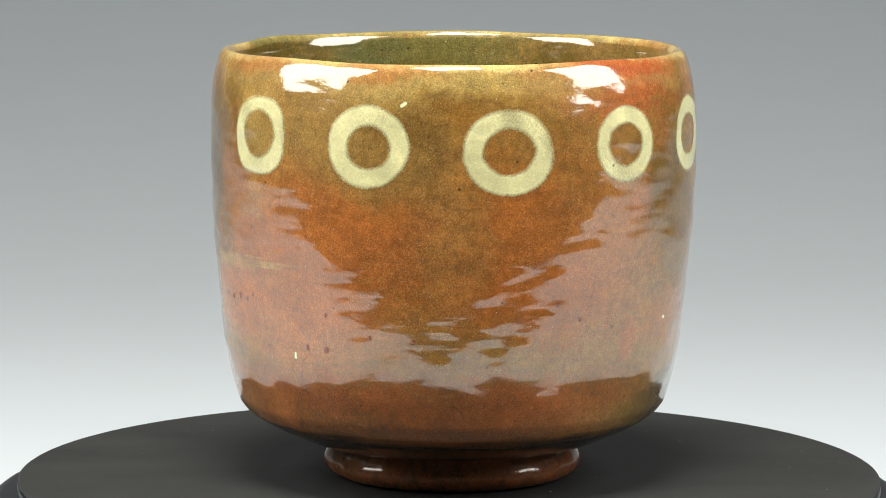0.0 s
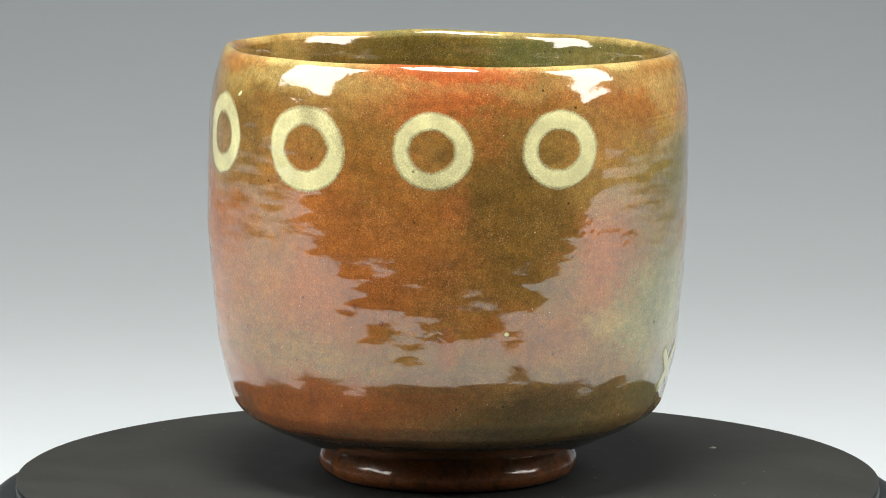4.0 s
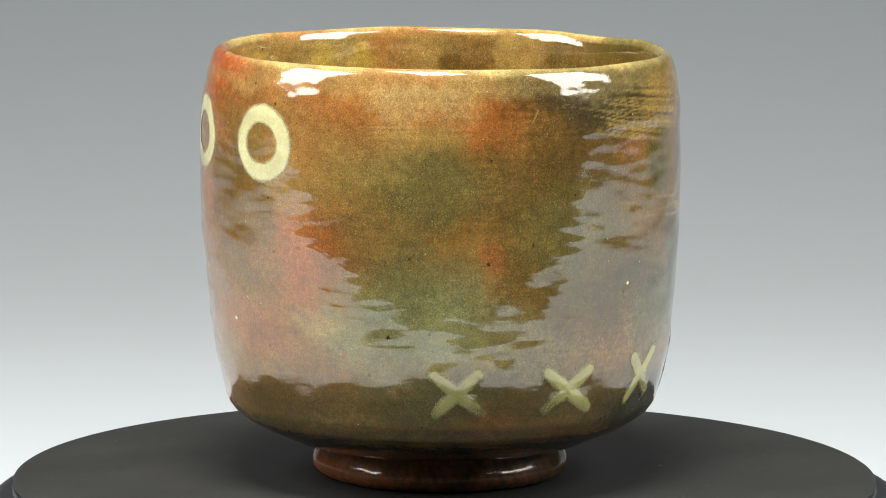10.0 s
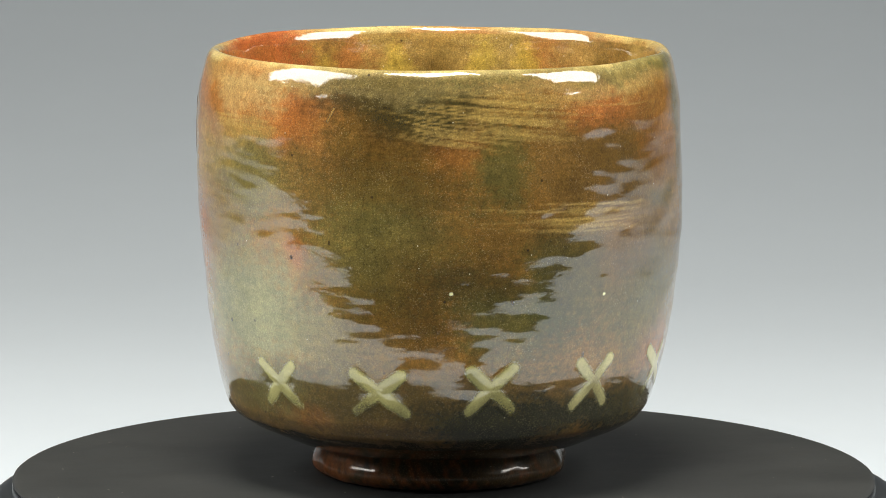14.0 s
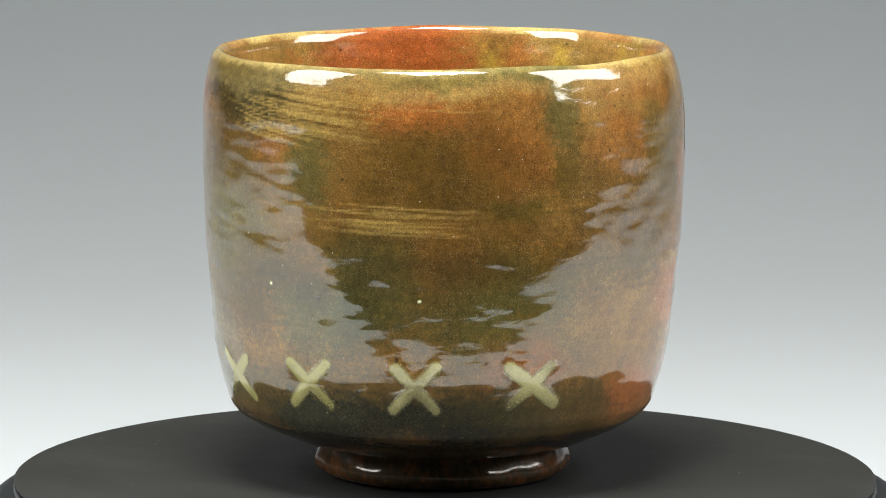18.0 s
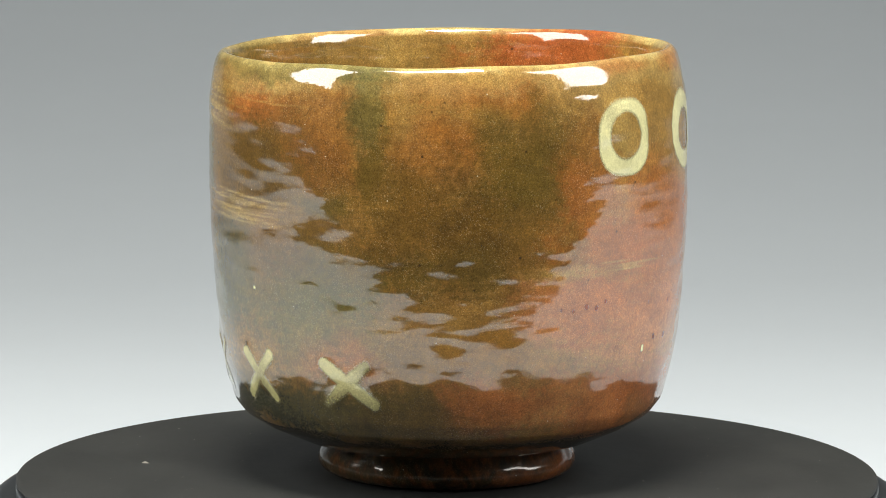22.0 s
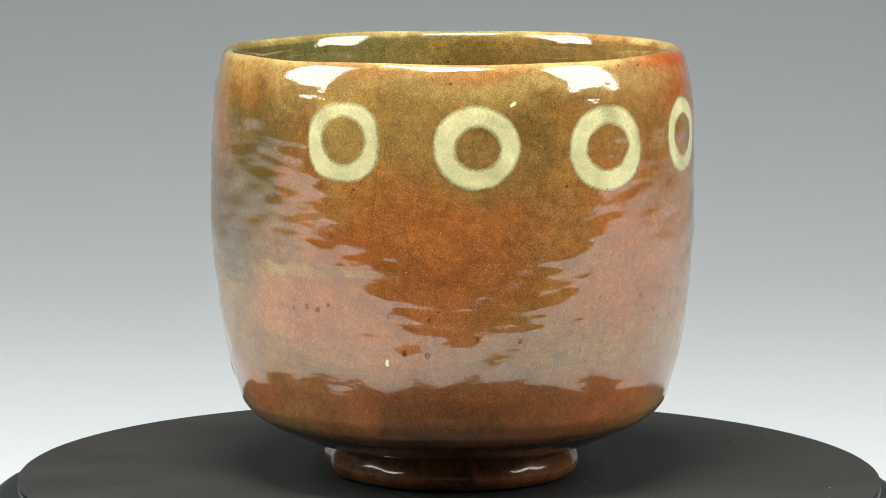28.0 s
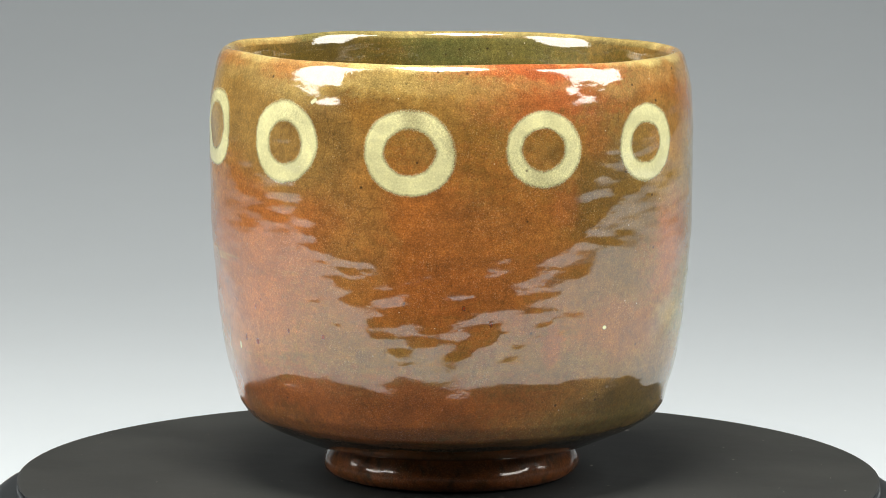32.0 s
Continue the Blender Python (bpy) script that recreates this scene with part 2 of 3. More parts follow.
def dust_specks():
    bm = bmesh.new()
    spots = [(0.0701, math.radians(74.6), 0.0010)]
    spots += [(0.098 * math.sqrt(random.uniform(0.09, 0.93)), random.uniform(0, 6.283), random.choice((0.00012, 0.00016, 0.0002, 0.0003))) for _ in range(90)]
    for r, a, size in spots:
        spin = random.uniform(0, 3.14)
        long = random.choice((1.0, 1.2, 1.8))
        ring = []
        for k in range(6):
            b = k * math.pi / 3
            u, v = size * long * math.cos(b) * random.uniform(0.7, 1), size * 0.6 * math.sin(b) * random.uniform(0.6, 1)
            ring.append(bm.verts.new((r * math.cos(a) + u * math.cos(spin) - v * math.sin(spin), r * math.sin(a) + u * math.sin(spin) + v * math.cos(spin), 0.00004)))
        tip = bm.verts.new((r * math.cos(a), r * math.sin(a), 0.00004 + size * 0.4))
        for k in range(6):
            bm.faces.new((ring[k], ring[(k + 1) % 6], tip))
    mesh = bpy.data.meshes.new("dust")
    bm.to_mesh(mesh)
    bm.free()
    return mesh


# a black strip stands in for the shadow gap at the platter's side
shadow_edge = part("shadow_edge", lathe("shadow_edge", rounded([(0.0900, -0.0012), (0.0978, -0.0013), (0.0981, -0.0016), (0.0981, -0.0038), (0.0978, -0.0041), (0.0900, -0.0041)], 40, 1), 360), BASE_BLACK, platter, "gloss black edge standing in for the shadow gap under the disc")
shadow_edge.data.transform(Matrix.Translation((0.00057, -0.0002, 0)))
tagged(part("dust", dust_specks(), DUST, platter, "pale dust specks"), kind="stuff")

# ---- the tea bowl ----
# outer wall from under the belly to the lip, then down the inside (radius, height in mm)
OUTSIDE = [(26.5, 7.8), (30.0, 7.9), (33.3, 8.7), (38.4, 10.9), (42.4, 12.7), (46.4, 15.2), (48.5, 18.0), (49.2, 20.8), (50.25, 24.4), (51.15, 28.4), (51.75, 32.0), (52.35, 37.0),
           (53.0, 43.7), (54.1, 56.5), (54.35, 70.0), (54.3, 75.0), (54.2, 81.0), (54.05, 85.5), (53.65, 88.5), (53.2, 91.0), (52.7, 93.3), (52.2, 95.2), (51.45, 96.6), (50.5, 97.5)]
INSIDE = [(49.4, 97.0), (48.6, 95.0), (48.3, 90.0), (48.6, 80.0), (48.6, 60.0), (47.5, 35.0), (44.0, 23.0), (34.0, 16.5), (18.0, 14.5), (0.3, 14.0)]
CENTRE = (1.5 * math.cos(math.radians(341)), 1.5 * math.sin(math.radians(341)))
LOW = waves(9, (2, 4), (0.0, 0.03))
MID = waves(26, (4, 12), (0.02, 0.12))
LUMP = waves(44, (7, 30), (0.25, 0.75), 0.3)
RIDGE = waves(30, (1, 9), (0.45, 1.3))
EDGE_A = waves(40, (5, 30), (0.05, 0.45))
EDGE_B = waves(60, (30, 120), (0.4, 2.2))


# knocks and a wrinkled scar in the wall: angle, height, half width, half height, push, ripple (mm)
BLEMISHES = [(316.9, 38.6, 3.0, 4.5, 0.0, 0.02), (119.6, 49.6, 2.0, 1.0, 0.12, 0.0), (199.9, 43.7, 1.2, 0.8, 0.08, 0.0),
             (230.0, 56.0, 3.0, 1.2, 0.10, 0.0), (15.0, 47.0, 3.5, 1.4, 0.12, 0.02), (2.0, 56.0, 5.0, 6.0, 0.0, 0.035), (352.0, 60.0, 3.0, 4.0, 0.05, 0.03), (40.0, 36.0, 2.5, 1.0, 0.10, 0.0), (88.0, 40.0, 2.5, 1.0, 0.1, 0.0),
             (146.0, 34.0, 2.6, 0.9, 0.12, 0.0), (172.0, 38.0, 3.0, 1.0, 0.1, 0.0), (265.0, 42.0, 2.6, 0.9, 0.1, 0.0), (338.0, 50.0, 3.2, 1.3, 0.12, 0.0)]


# how far the wall strays from round at three heights (mm): cos and sin of one to four times the angle
STRAY_Z = (22.0, 60.0, 82.0, 95.0)
STRAY = ((0.0, -0.02, 0.10, 0.04), (0.0, -0.31, -0.12, 0.33), (0.0, 0.36, 0.44, 0.45), (0.0, -0.13, -0.17, -0.17),
         (0.0, -0.03, -0.17, -0.18), (0.0, -0.02, -0.08, -0.12), (0.0, 0.16, 0.17, 0.23), (0.0, 0.26, 0.26, 0.26))

# slip marks: rings (angle, height, half width, half height, band, hole shift, squareness) and crosses (angle, height, arms, thickness)
RINGS = [(218.6, 80.6, 8.3, 8.3, 3.3, (0.1, 0.2), 2.5), (250.0, 79.9, 9.3, 8.9, 4.3, (0.1, -0.2), 2.0), (282.8, 78.9, 10.0, 9.2, 4.3, (0.0, 0.1), 2.0),
         (314.0, 79.3, 8.6, 8.2, 3.7, (-0.1, 0.3), 2.0), (344.0, 79.6, 8.8, 8.4, 3.9, (-0.4, 0.0), 2.0)]
CROSSES = [(33.8, 26.4, (((-5.6, 4.2), (5.6, -4.6)), ((4.3, 4.2), (-5.2, -4.6))), 1.5),
           (62.5, 26.3, (((-5.8, 4.0), (6.2, -4.6)), ((5.4, 4.1), (-5.8, -4.4))), 1.5),
           (90.6, 26.8, (((-5.0, 4.4), (4.8, -4.6)), ((4.8, 5.0), (-5.6, -4.8))), 1.55),
           (118.4, 26.9, (((-4.2, 4.8), (5.0, -4.8)), ((4.8, 5.0), (-5.2, -4.8))), 1.45),
           (147.6, 27.2, (((-5.6, 4.4), (6.6, -4.2)), ((4.8, 4.6), (-5.2, -4.4))), 1.6)]


def ring_distance(u, v, wide, tall, band, shift, square):
    rim = ((np.abs(u) / wide) ** square + (np.abs(v) / tall) ** square) ** (1 / square)
    a, b = wide - band, tall - band
    bore = np.sqrt(((u - shift[0]) / a) ** 2 + ((v - shift[1]) / b) ** 2)
    return np.maximum((rim - 1) * min(wide, tall), (1 - bore) * min(a, b))


def cross_distance(u, v, arms, thick):
    best = np.full(u.shape, 9.0)
    for (ax, ay), (bx, by) in arms:
        k = np.clip(((u - ax) * (bx - ax) + (v - ay) * (by - ay)) / ((bx - ax) ** 2 + (by - ay) ** 2), 0, 1)
        best = np.minimum(best, np.hypot(u - ax - k * (bx - ax), v - ay - k * (by - ay)) - thick * (0.92 + 0.18 * np.sin(3.1 * k)))
    return best


def slip_relief(th, z):
    """The small rise of the wall over the brushed slip, in mm."""
    rise = np.zeros(np.broadcast(th, z).shape)
    for angle, height, *shape in RINGS + CROSSES:
        u = ((th - math.radians(angle) + math.pi) % (2 * math.pi) - math.pi) * 54.0
        v = z - height
        near = (np.abs(u) < 13) & (np.abs(v) < 12)
        if near.any():
            u, v = u[near], v[near]
            d = cross_distance(u, v, *shape) if len(shape) == 2 else ring_distance(u, v, *shape)
            rise[near] += (0.16 if len(shape) == 2 else 0.05) / (1 + np.exp(np.clip(d / 0.45, -20, 20)))
    return rise


def stand(th, r, z):
    """Bowl points (metres) from angles and a turned profile in mm, made uneven as a hand-built pot is."""
    out = np.clip((r - 20) / 25, 0, 1)
    swell = 0.16 * field(LOW, th, z) + 0.16 * field(MID, th, z) + 0.010 * field(RIDGE, th, z)
    swell += (0.042 - 0.012 * np.clip((z - 50) / 30, 0, 1)) * field(LUMP, th, z)
    swell += 0.011 * field(CHATTER, th, z) * np.clip((z - 24) / 14, 0.25, 1)
    for angle, height, wide, tall, push, ripple in BLEMISHES:
        u = ((th - math.radians(angle) + math.pi) % (2 * math.pi) - math.pi) * 54.0
        local = np.exp(-(u / wide) ** 2 - ((z - height) / tall) ** 2)
        swell = swell + local * (push * (z - height) / tall + ripple * np.cos(3.9 * (z - height) + 0.6 * u + 2.6 * np.sin(1.7 * u + 0.9 * (z - height))))
    for k, table in enumerate(STRAY):
        turn = (k // 2 + 1) * th
        swell = swell + np.interp(z, STRAY_Z, table) * (np.sin(turn) if k % 2 else np.cos(turn))
    swell = swell + slip_relief(th, z) * (r > 40)
    lean = np.clip((z - 45) / 52, 0, 1) ** 1.5
    rr = r + swell * out
    zz = z + lean * (0.62 * np.cos(th - math.radians(265)) + 0.11 * field(MID, th, 0.0 * z))
    return np.stack([(CENTRE[0] + rr * np.cos(th)), (CENTRE[1] + rr * np.sin(th)), zz], -1) / 1000


GAIN = 1.12
GROUND = rgb(138, 98, 52, GAIN)
ORANGE, BROWN, OLIVE = rgb(160, 94, 50, GAIN), rgb(94, 69, 32, GAIN), rgb(88, 74, 34, GAIN)
GREEN, DARK, OCHRE = rgb(104, 98, 62, GAIN), rgb(46, 45, 27, GAIN), rgb(174, 144, 94, GAIN)
# PINK and SAGE have some of the lower wall's pale sheen mixed in
RED, TAN, PINK, SLATE = rgb(168, 96, 56, GAIN), rgb(150, 116, 73, GAIN), rgb(178, 113, 78, GAIN), rgb(76, 84, 54, GAIN)
LIP = rgb(208, 184, 142, GAIN)
RUST = rgb(158, 84, 36, GAIN)
SHADED_GLAZE = rgb(40, 30, 19, GAIN)
VERMILION = rgb(174, 88, 54, GAIN)
YELLOW = rgb(198, 168, 82, GAIN)
SAGE = rgb(146, 146, 116, GAIN)
CREAM, DULL_CREAM = rgb(218, 211, 187, GAIN), rgb(200, 191, 158, GAIN)

STEPS = 960
ANGLES = np.linspace(0, 2 * np.pi, STEPS, endpoint=False)
wall = rounded(OUTSIDE + INSIDE, 600, 7)
lip = int(np.argmax(wall[:, 1]))
TH, ZZ = np.meshgrid(ANGLES, wall[:, 1])
INNER = (np.arange(len(wall)) > lip + 6)[:, None] & np.ones_like(TH, bool)
paint = np.empty((*TH.shape, 3))
drift = field(EDGE_A, TH, ZZ)
paint[:] = GROUND
paint += np.clip(0.5 + 0.35 * drift, 0, 1)[..., None] * 0.5 * (np.array(TAN) - np.array(GROUND))
WARP_U = 0.8 * field(waves(40, (5, 30), (0.05, 0.45)), TH, ZZ) + 0.35 * field(EDGE_B, TH, ZZ)
WARP_V = 0.8 * field(waves(40, (5, 30), (0.05, 0.45)), TH, ZZ) + 0.35 * field(waves(60, (30, 120), (0.4, 2.2)), TH, ZZ)


BRISTLE = field(waves(70, (3, 26), (1.2, 6.0)), TH, ZZ)
STIPPLE = rng.normal(0, 1, TH.shape)
STIPPLE = STIPPLE + 0.7 * np.roll(STIPPLE, 1, 0) + 0.7 * np.roll(STIPPLE, 1, 1) + 0.5 * np.roll(STIPPLE, (1, 1), (0, 1))
STIPPLE /= STIPPLE.std()


def wash(angle, height, width, tall, colour, strength, inner=False, slope=0.0):
    """A cloudy, brushed patch of glaze colour on the wall: angle in degrees, the rest in mm."""
    rows = np.where((INNER[:, 0] == inner) & (np.abs(ZZ[:, 0] - height) < 1.9 * tall + 1.5 + abs(slope) * width * 2))[0]
    if not len(rows):
        return
    cut = slice(rows[0], rows[-1] + 1)
    turn = ((TH[cut] - math.radians(angle) + math.pi) % (2 * math.pi) - math.pi) * 54.0
    u = (turn + WARP_U[cut] * min(1.8, 0.3 * width)) / width
    v = (ZZ[cut] - height - slope * turn + WARP_V[cut] * min(1.3, 0.3 * tall)) / tall
    d = np.sqrt(u * u + v * v) + 0.05 * BRISTLE[cut] + 0.09 * STIPPLE[cut]
    w = np.clip((1.5 - d) / 1.1, 0, 1)
    w = w * w * (3 - 2 * w) * min(0.95, strength * 1.15)
    paint[cut] += (w * (INNER[cut] == inner))[..., None] * (np.array(colour) - paint[cut])


def strokes(angle, height, width, tall, slope, count, colour, strength):
    """A brush's parting lines: many thin streaks side by side."""
    for _ in range(count):
        wash(angle + rng.normal(0, 0.35) * width, height + rng.uniform(-tall, tall), width * rng.uniform(0.4, 1.1), rng.uniform(0.14, 0.3), colour, strength * rng.uniform(0.5, 1.0), slope=slope + rng.normal(0, 0.02))


wash(285, 58, 50, 20, ORANGE, 0.6)
wash(225, 58, 26, 14, ORANGE, 0.4)
wash(260, 22, 70, 8, ORANGE, 0.75)
wash(30, 86, 28, 8, ORANGE, 0.5)
wash(115, 62, 50, 26, BROWN, 0.55)
wash(80, 22, 80, 8, OLIVE, 0.6)
wash(246, 93.4, 20.1, 5.0, TAN, 0.7)
wash(276, 93.9, 15.9, 4.4, OCHRE, 0.6)
wash(313, 92.6, 18.4, 7.5, RED, 0.9)
wash(231, 76.8, 18.8, 11.2, TAN, 0.7)
wash(256, 80.5, 11.3, 10.0, BROWN, 0.4)
wash(283, 61.1, 13.7, 10.0, ORANGE, 0.6)
wash(270, 60.0, 7.3, 17.5, TAN, 0.4)
wash(249, 60.7, 10.4, 7.5, RED, 0.25)
wash(226, 40.2, 18.8, 10.0, PINK, 0.6)
wash(233, 20.4, 22.9, 6.2, ORANGE, 0.7)
wash(267, 21.0, 13.4, 7.5, BROWN, 0.6)
wash(313, 18.4, 18.2, 3.8, TAN, 0.8)
wash(283, 32.4, 10.0, 5.0, TAN, 0.3)
wash(213, 82.8, 9.0, 18.8, OCHRE, 0.5)
wash(299, 91.4, 15.0, 5.0, TAN, 0.5)
wash(329, 81.8, 5.1, 5.0, RED, 0.5)
wash(333, 63.3, 12.4, 21.2, OLIVE, 0.5)
wash(320, 66.4, 3.9, 4.0, RED, 0.45)
wash(299, 48.8, 12.5, 11.2, ORANGE, 0.7)
wash(317, 37.5, 2.4, 4.8, RED, 0.6)
wash(283, 21.3, 13.9, 6.2, ORANGE, 0.6)
wash(336, 20.4, 20.1, 6.2, GREEN, 0.5)
wash(360, 56.1, 12.2, 11.2, RED, 0.75)
wash(338, 39.0, 14.7, 6.2, ORANGE, 0.5)
wash(9, 93.5, 13.7, 5.0, OCHRE, 0.5)
wash(2, 80.5, 15.6, 7.5, ORANGE, 0.6)
wash(19, 78.5, 13.7, 7.5, OCHRE, 0.35)
wash(27, 74.2, 10.5, 7.5, GREEN, 0.35)
wash(343, 19.7, 18.3, 5.0, OLIVE, 0.7)
wash(1, 41.1, 7.7, 3.1, OCHRE, 0.5)
wash(24, 42.0, 18.1, 12.5, SAGE, 0.75)
wash(359, 91.2, 18.0, 5.0, ORANGE, 0.6)
wash(18, 92.2, 12.2, 3.8, TAN, 0.5)
wash(38, 85.9, 7.8, 5.0, ORANGE, 0.3)
wash(22, 72.3, 19.6, 8.8, GREEN, 0.32)
wash(17, 53.9, 14.6, 16.2, GREEN, 0.45)
wash(17, 84.1, 12.2, 1.6, OCHRE, 0.35)
wash(48, 37.9, 15.5, 8.8, SAGE, 0.4)
wash(41, 56.5, 3.2, 3.8, RED, 0.6)
wash(20, 23.8, 15.9, 5.0, GREEN, 0.5)
wash(345, 23.6, 14.5, 5.0, BROWN, 0.6)
wash(42, 19.6, 8.0, 2.5, RED, 0.2)
wash(4, 15.9, 25.1, 3.8, OLIVE, 0.4)
wash(30, 90.4, 16.5, 6.2, ORANGE, 0.6)
wash(41, 84.3, 5.4, 3.8, ORANGE, 0.3)
wash(27, 73.1, 14.0, 8.8, GREEN, 0.45)
wash(27, 82.9, 10.9, 3.0, OCHRE, 0.35)
wash(44, 93.5, 13.1, 3.1, TAN, 0.5)
wash(66, 90.3, 19.5, 8.8, DARK, 0.75)
wash(81, 87.7, 15.2, 7.5, DARK, 0.6)
wash(63, 72.1, 18.3, 12.5, BROWN, 0.9)
wash(82, 79.8, 5.1, 5.0, ORANGE, 0.25)
wash(92, 75.2, 6.1, 8.8, SLATE, 0.5)
wash(61, 58.7, 14.7, 7.5, GREEN, 0.55)
wash(68, 46.3, 14.7, 11.2, BROWN, 0.8)
wash(34, 26.1, 11.4, 5.0, GREEN, 0.5)
wash(58, 26.1, 14.8, 7.5, OLIVE, 0.6)
wash(91, 20.0, 12.2, 5.0, DARK, 0.85)
wash(63, 16.0, 19.5, 3.1, BROWN, 0.5)
wash(96, 42.8, 14.2, 11.2, SLATE, 0.6)
wash(111, 51.6, 12.1, 11.2, SLATE, 0.6)
wash(117, 89.0, 7.3, 6.9, RED, 0.4)
wash(118, 92.2, 11.6, 3.8, TAN, 0.6)
wash(121, 88.1, 11.4, 6.2, ORANGE, 0.7)
wash(134, 93.7, 12.2, 3.1, TAN, 0.5)
wash(126, 75.5, 17.4, 11.2, BROWN, 0.8)
wash(143, 81.7, 9.8, 10.0, ORANGE, 0.25)
wash(153, 88.8, 3.5, 8.8, SLATE, 0.55)
wash(156, 75.3, 3.9, 8.8, OLIVE, 0.6)
wash(168, 90.7, 9.9, 7.5, TAN, 0.7)
wash(172, 79.5, 8.9, 7.5, ORANGE, 0.25)
wash(142, 67.1, 7.3, 2.5, OLIVE, 0.6)
wash(126, 54.6, 7.5, 7.5, ORANGE, 0.2)
wash(134, 52.3, 9.8, 7.5, DARK, 0.45)
wash(131, 43.5, 12.3, 6.2, OLIVE, 0.5)
wash(149, 50.9, 15.0, 7.5, OLIVE, 0.6)
wash(146, 32.0, 9.9, 5.6, RED, 0.7)
wash(119, 20.1, 19.3, 5.0, DARK, 0.75)
wash(147, 19.7, 17.3, 4.4, DARK, 0.5)
wash(154, 20.3, 17.8, 5.0, OLIVE, 0.4)
wash(184, 23.2, 10.7, 5.0, ORANGE, 0.9)
wash(85, 19.7, 13.9, 5.0, DARK, 0.7)
wash(185, 93.7, 18.3, 5.0, ORANGE, 0.5)
wash(203, 91.1, 10.2, 6.2, TAN, 0.6)
wash(171, 79.1, 10.0, 7.5, ORANGE, 0.15)
wash(193, 78.0, 13.6, 13.8, OLIVE, 0.3)
wash(186, 61.0, 14.6, 15.0, BROWN, 0.6)
wash(206, 75.3, 6.5, 10.0, ORANGE, 0.6)
wash(165, 69.1, 10.4, 10.0, BROWN, 0.5)
wash(173, 53.4, 12.5, 5.0, OLIVE, 0.5)
wash(204, 52.0, 11.6, 1.9, OCHRE, 0.35)
wash(207, 43.0, 15.8, 7.5, PINK, 0.4)
wash(149, 21.6, 18.0, 5.0, OLIVE, 0.7)
wash(138, 40.9, 17.9, 11.2, SLATE, 0.45)
wash(188, 24.6, 14.7, 6.2, ORANGE, 0.5)
wash(216, 22.1, 17.0, 5.0, ORANGE, 0.8)
wash(154, 15.9, 17.0, 2.5, OLIVE, 0.6)
wash(237, 39.4, 15.8, 10.0, PINK, 0.6)
wash(223, 93.4, 15.8, 5.0, TAN, 0.6)
wash(257, 93.7, 12.5, 5.0, OCHRE, 0.5)
wash(197, 74.8, 16.4, 11.2, OLIVE, 0.5)
wash(237, 84.2, 12.3, 12.5, TAN, 0.7)
wash(234, 63.4, 16.1, 12.5, ORANGE, 0.7)
wash(209, 69.6, 9.0, 7.5, ORANGE, 0.5)
wash(249, 75.8, 17.1, 7.5, TAN, 0.5)
wash(255, 59.8, 14.9, 10.0, RED, 0.2)
wash(223, 43.2, 15.7, 8.8, RED, 0.2)
wash(207, 52.1, 9.3, 1.5, OCHRE, 0.4)
wash(201, 43.9, 13.6, 7.5, PINK, 0.6)
wash(207, 20.3, 12.3, 5.0, TAN, 0.5)
wash(239, 20.8, 15.9, 6.2, BROWN, 0.5)
wash(271, 21.3, 17.7, 5.0, OLIVE, 0.5)
wash(288, 23.9, 10.0, 5.0, ORANGE, 0.6)
wash(104, 18.2, 21.2, 5.2, DARK, 0.7)
wash(258, 20, 52, 8.5, RUST, 0.7)
wash(122, 56, 20, 12, BROWN, 0.45)
wash(60, 52, 14, 10, OLIVE, 0.4)
wash(172, 60, 16, 10, BROWN, 0.4)
wash(318, 90, 14, 5, VERMILION, 0.4)
wash(0, 78, 20, 11, OCHRE, 0.3)
wash(10, 88, 14, 6, ORANGE, 0.3)
wash(215, 57, 14, 6, RUST, 0.5)
wash(212, 44, 14, 7, RUST, 0.4)
wash(82, 54, 14, 9, BROWN, 0.5)
wash(84, 48, 10, 7, DARK, 0.3)
wash(240, 48, 16, 8, RUST, 0.4)
wash(282, 47, 16, 9, RUST, 0.35)
wash(62, 62, 22, 14, GREEN, 0.3)
wash(47, 40, 10, 6, OLIVE, 0.35)
wash(133, 21, 16, 6, DARK, 0.5)
wash(166, 19, 16, 5, BROWN, 0.6)
wash(238, 18, 16, 4, BROWN, 0.4)
# brushed ochre lines near the lip and round the waist
wash(106, 50, 7, 16, DARK, 0.38)
strokes(94, 87.0, 15, 5.0, -0.10, 52, OCHRE, 0.42)
strokes(78, 85.0, 9, 4.5, -0.16, 26, OCHRE, 0.5)
strokes(106, 91.5, 9, 2.5, -0.05, 10, TAN, 0.6)
strokes(114, 64.5, 14, 3.2, -0.05, 26, OCHRE, 0.42)
strokes(126, 92.0, 14, 4.0, -0.02, 12, OCHRE, 0.35)
strokes(20, 83.5, 10, 1.5, 0.03, 7, OCHRE, 0.5)
strokes(220, 53.0, 10, 1.6, 0.0, 7, OCHRE, 0.5)
# dark glaze under the belly, with the shade there painted in
shaded_band = np.clip((15.6 + 0.35 * drift + 0.25 * BRISTLE - ZZ) / 2.6, 0, 1) * 0.88 * ~INNER
paint += shaded_band[..., None] * (np.array(SHADED_GLAZE) - paint)
# thin pale glaze near the lip, lightened more for the lit shoulder
wash(0, 94.5, 400, 3.2, LIP, 0.18)
wash(25, 91, 12, 5, LIP, 0.35)
# pale worn lip
wash(0, 97.4, 400, 1.3, LIP, 0.8)
wash(0, 97.5, 400, 1.2, LIP, 0.7, True)
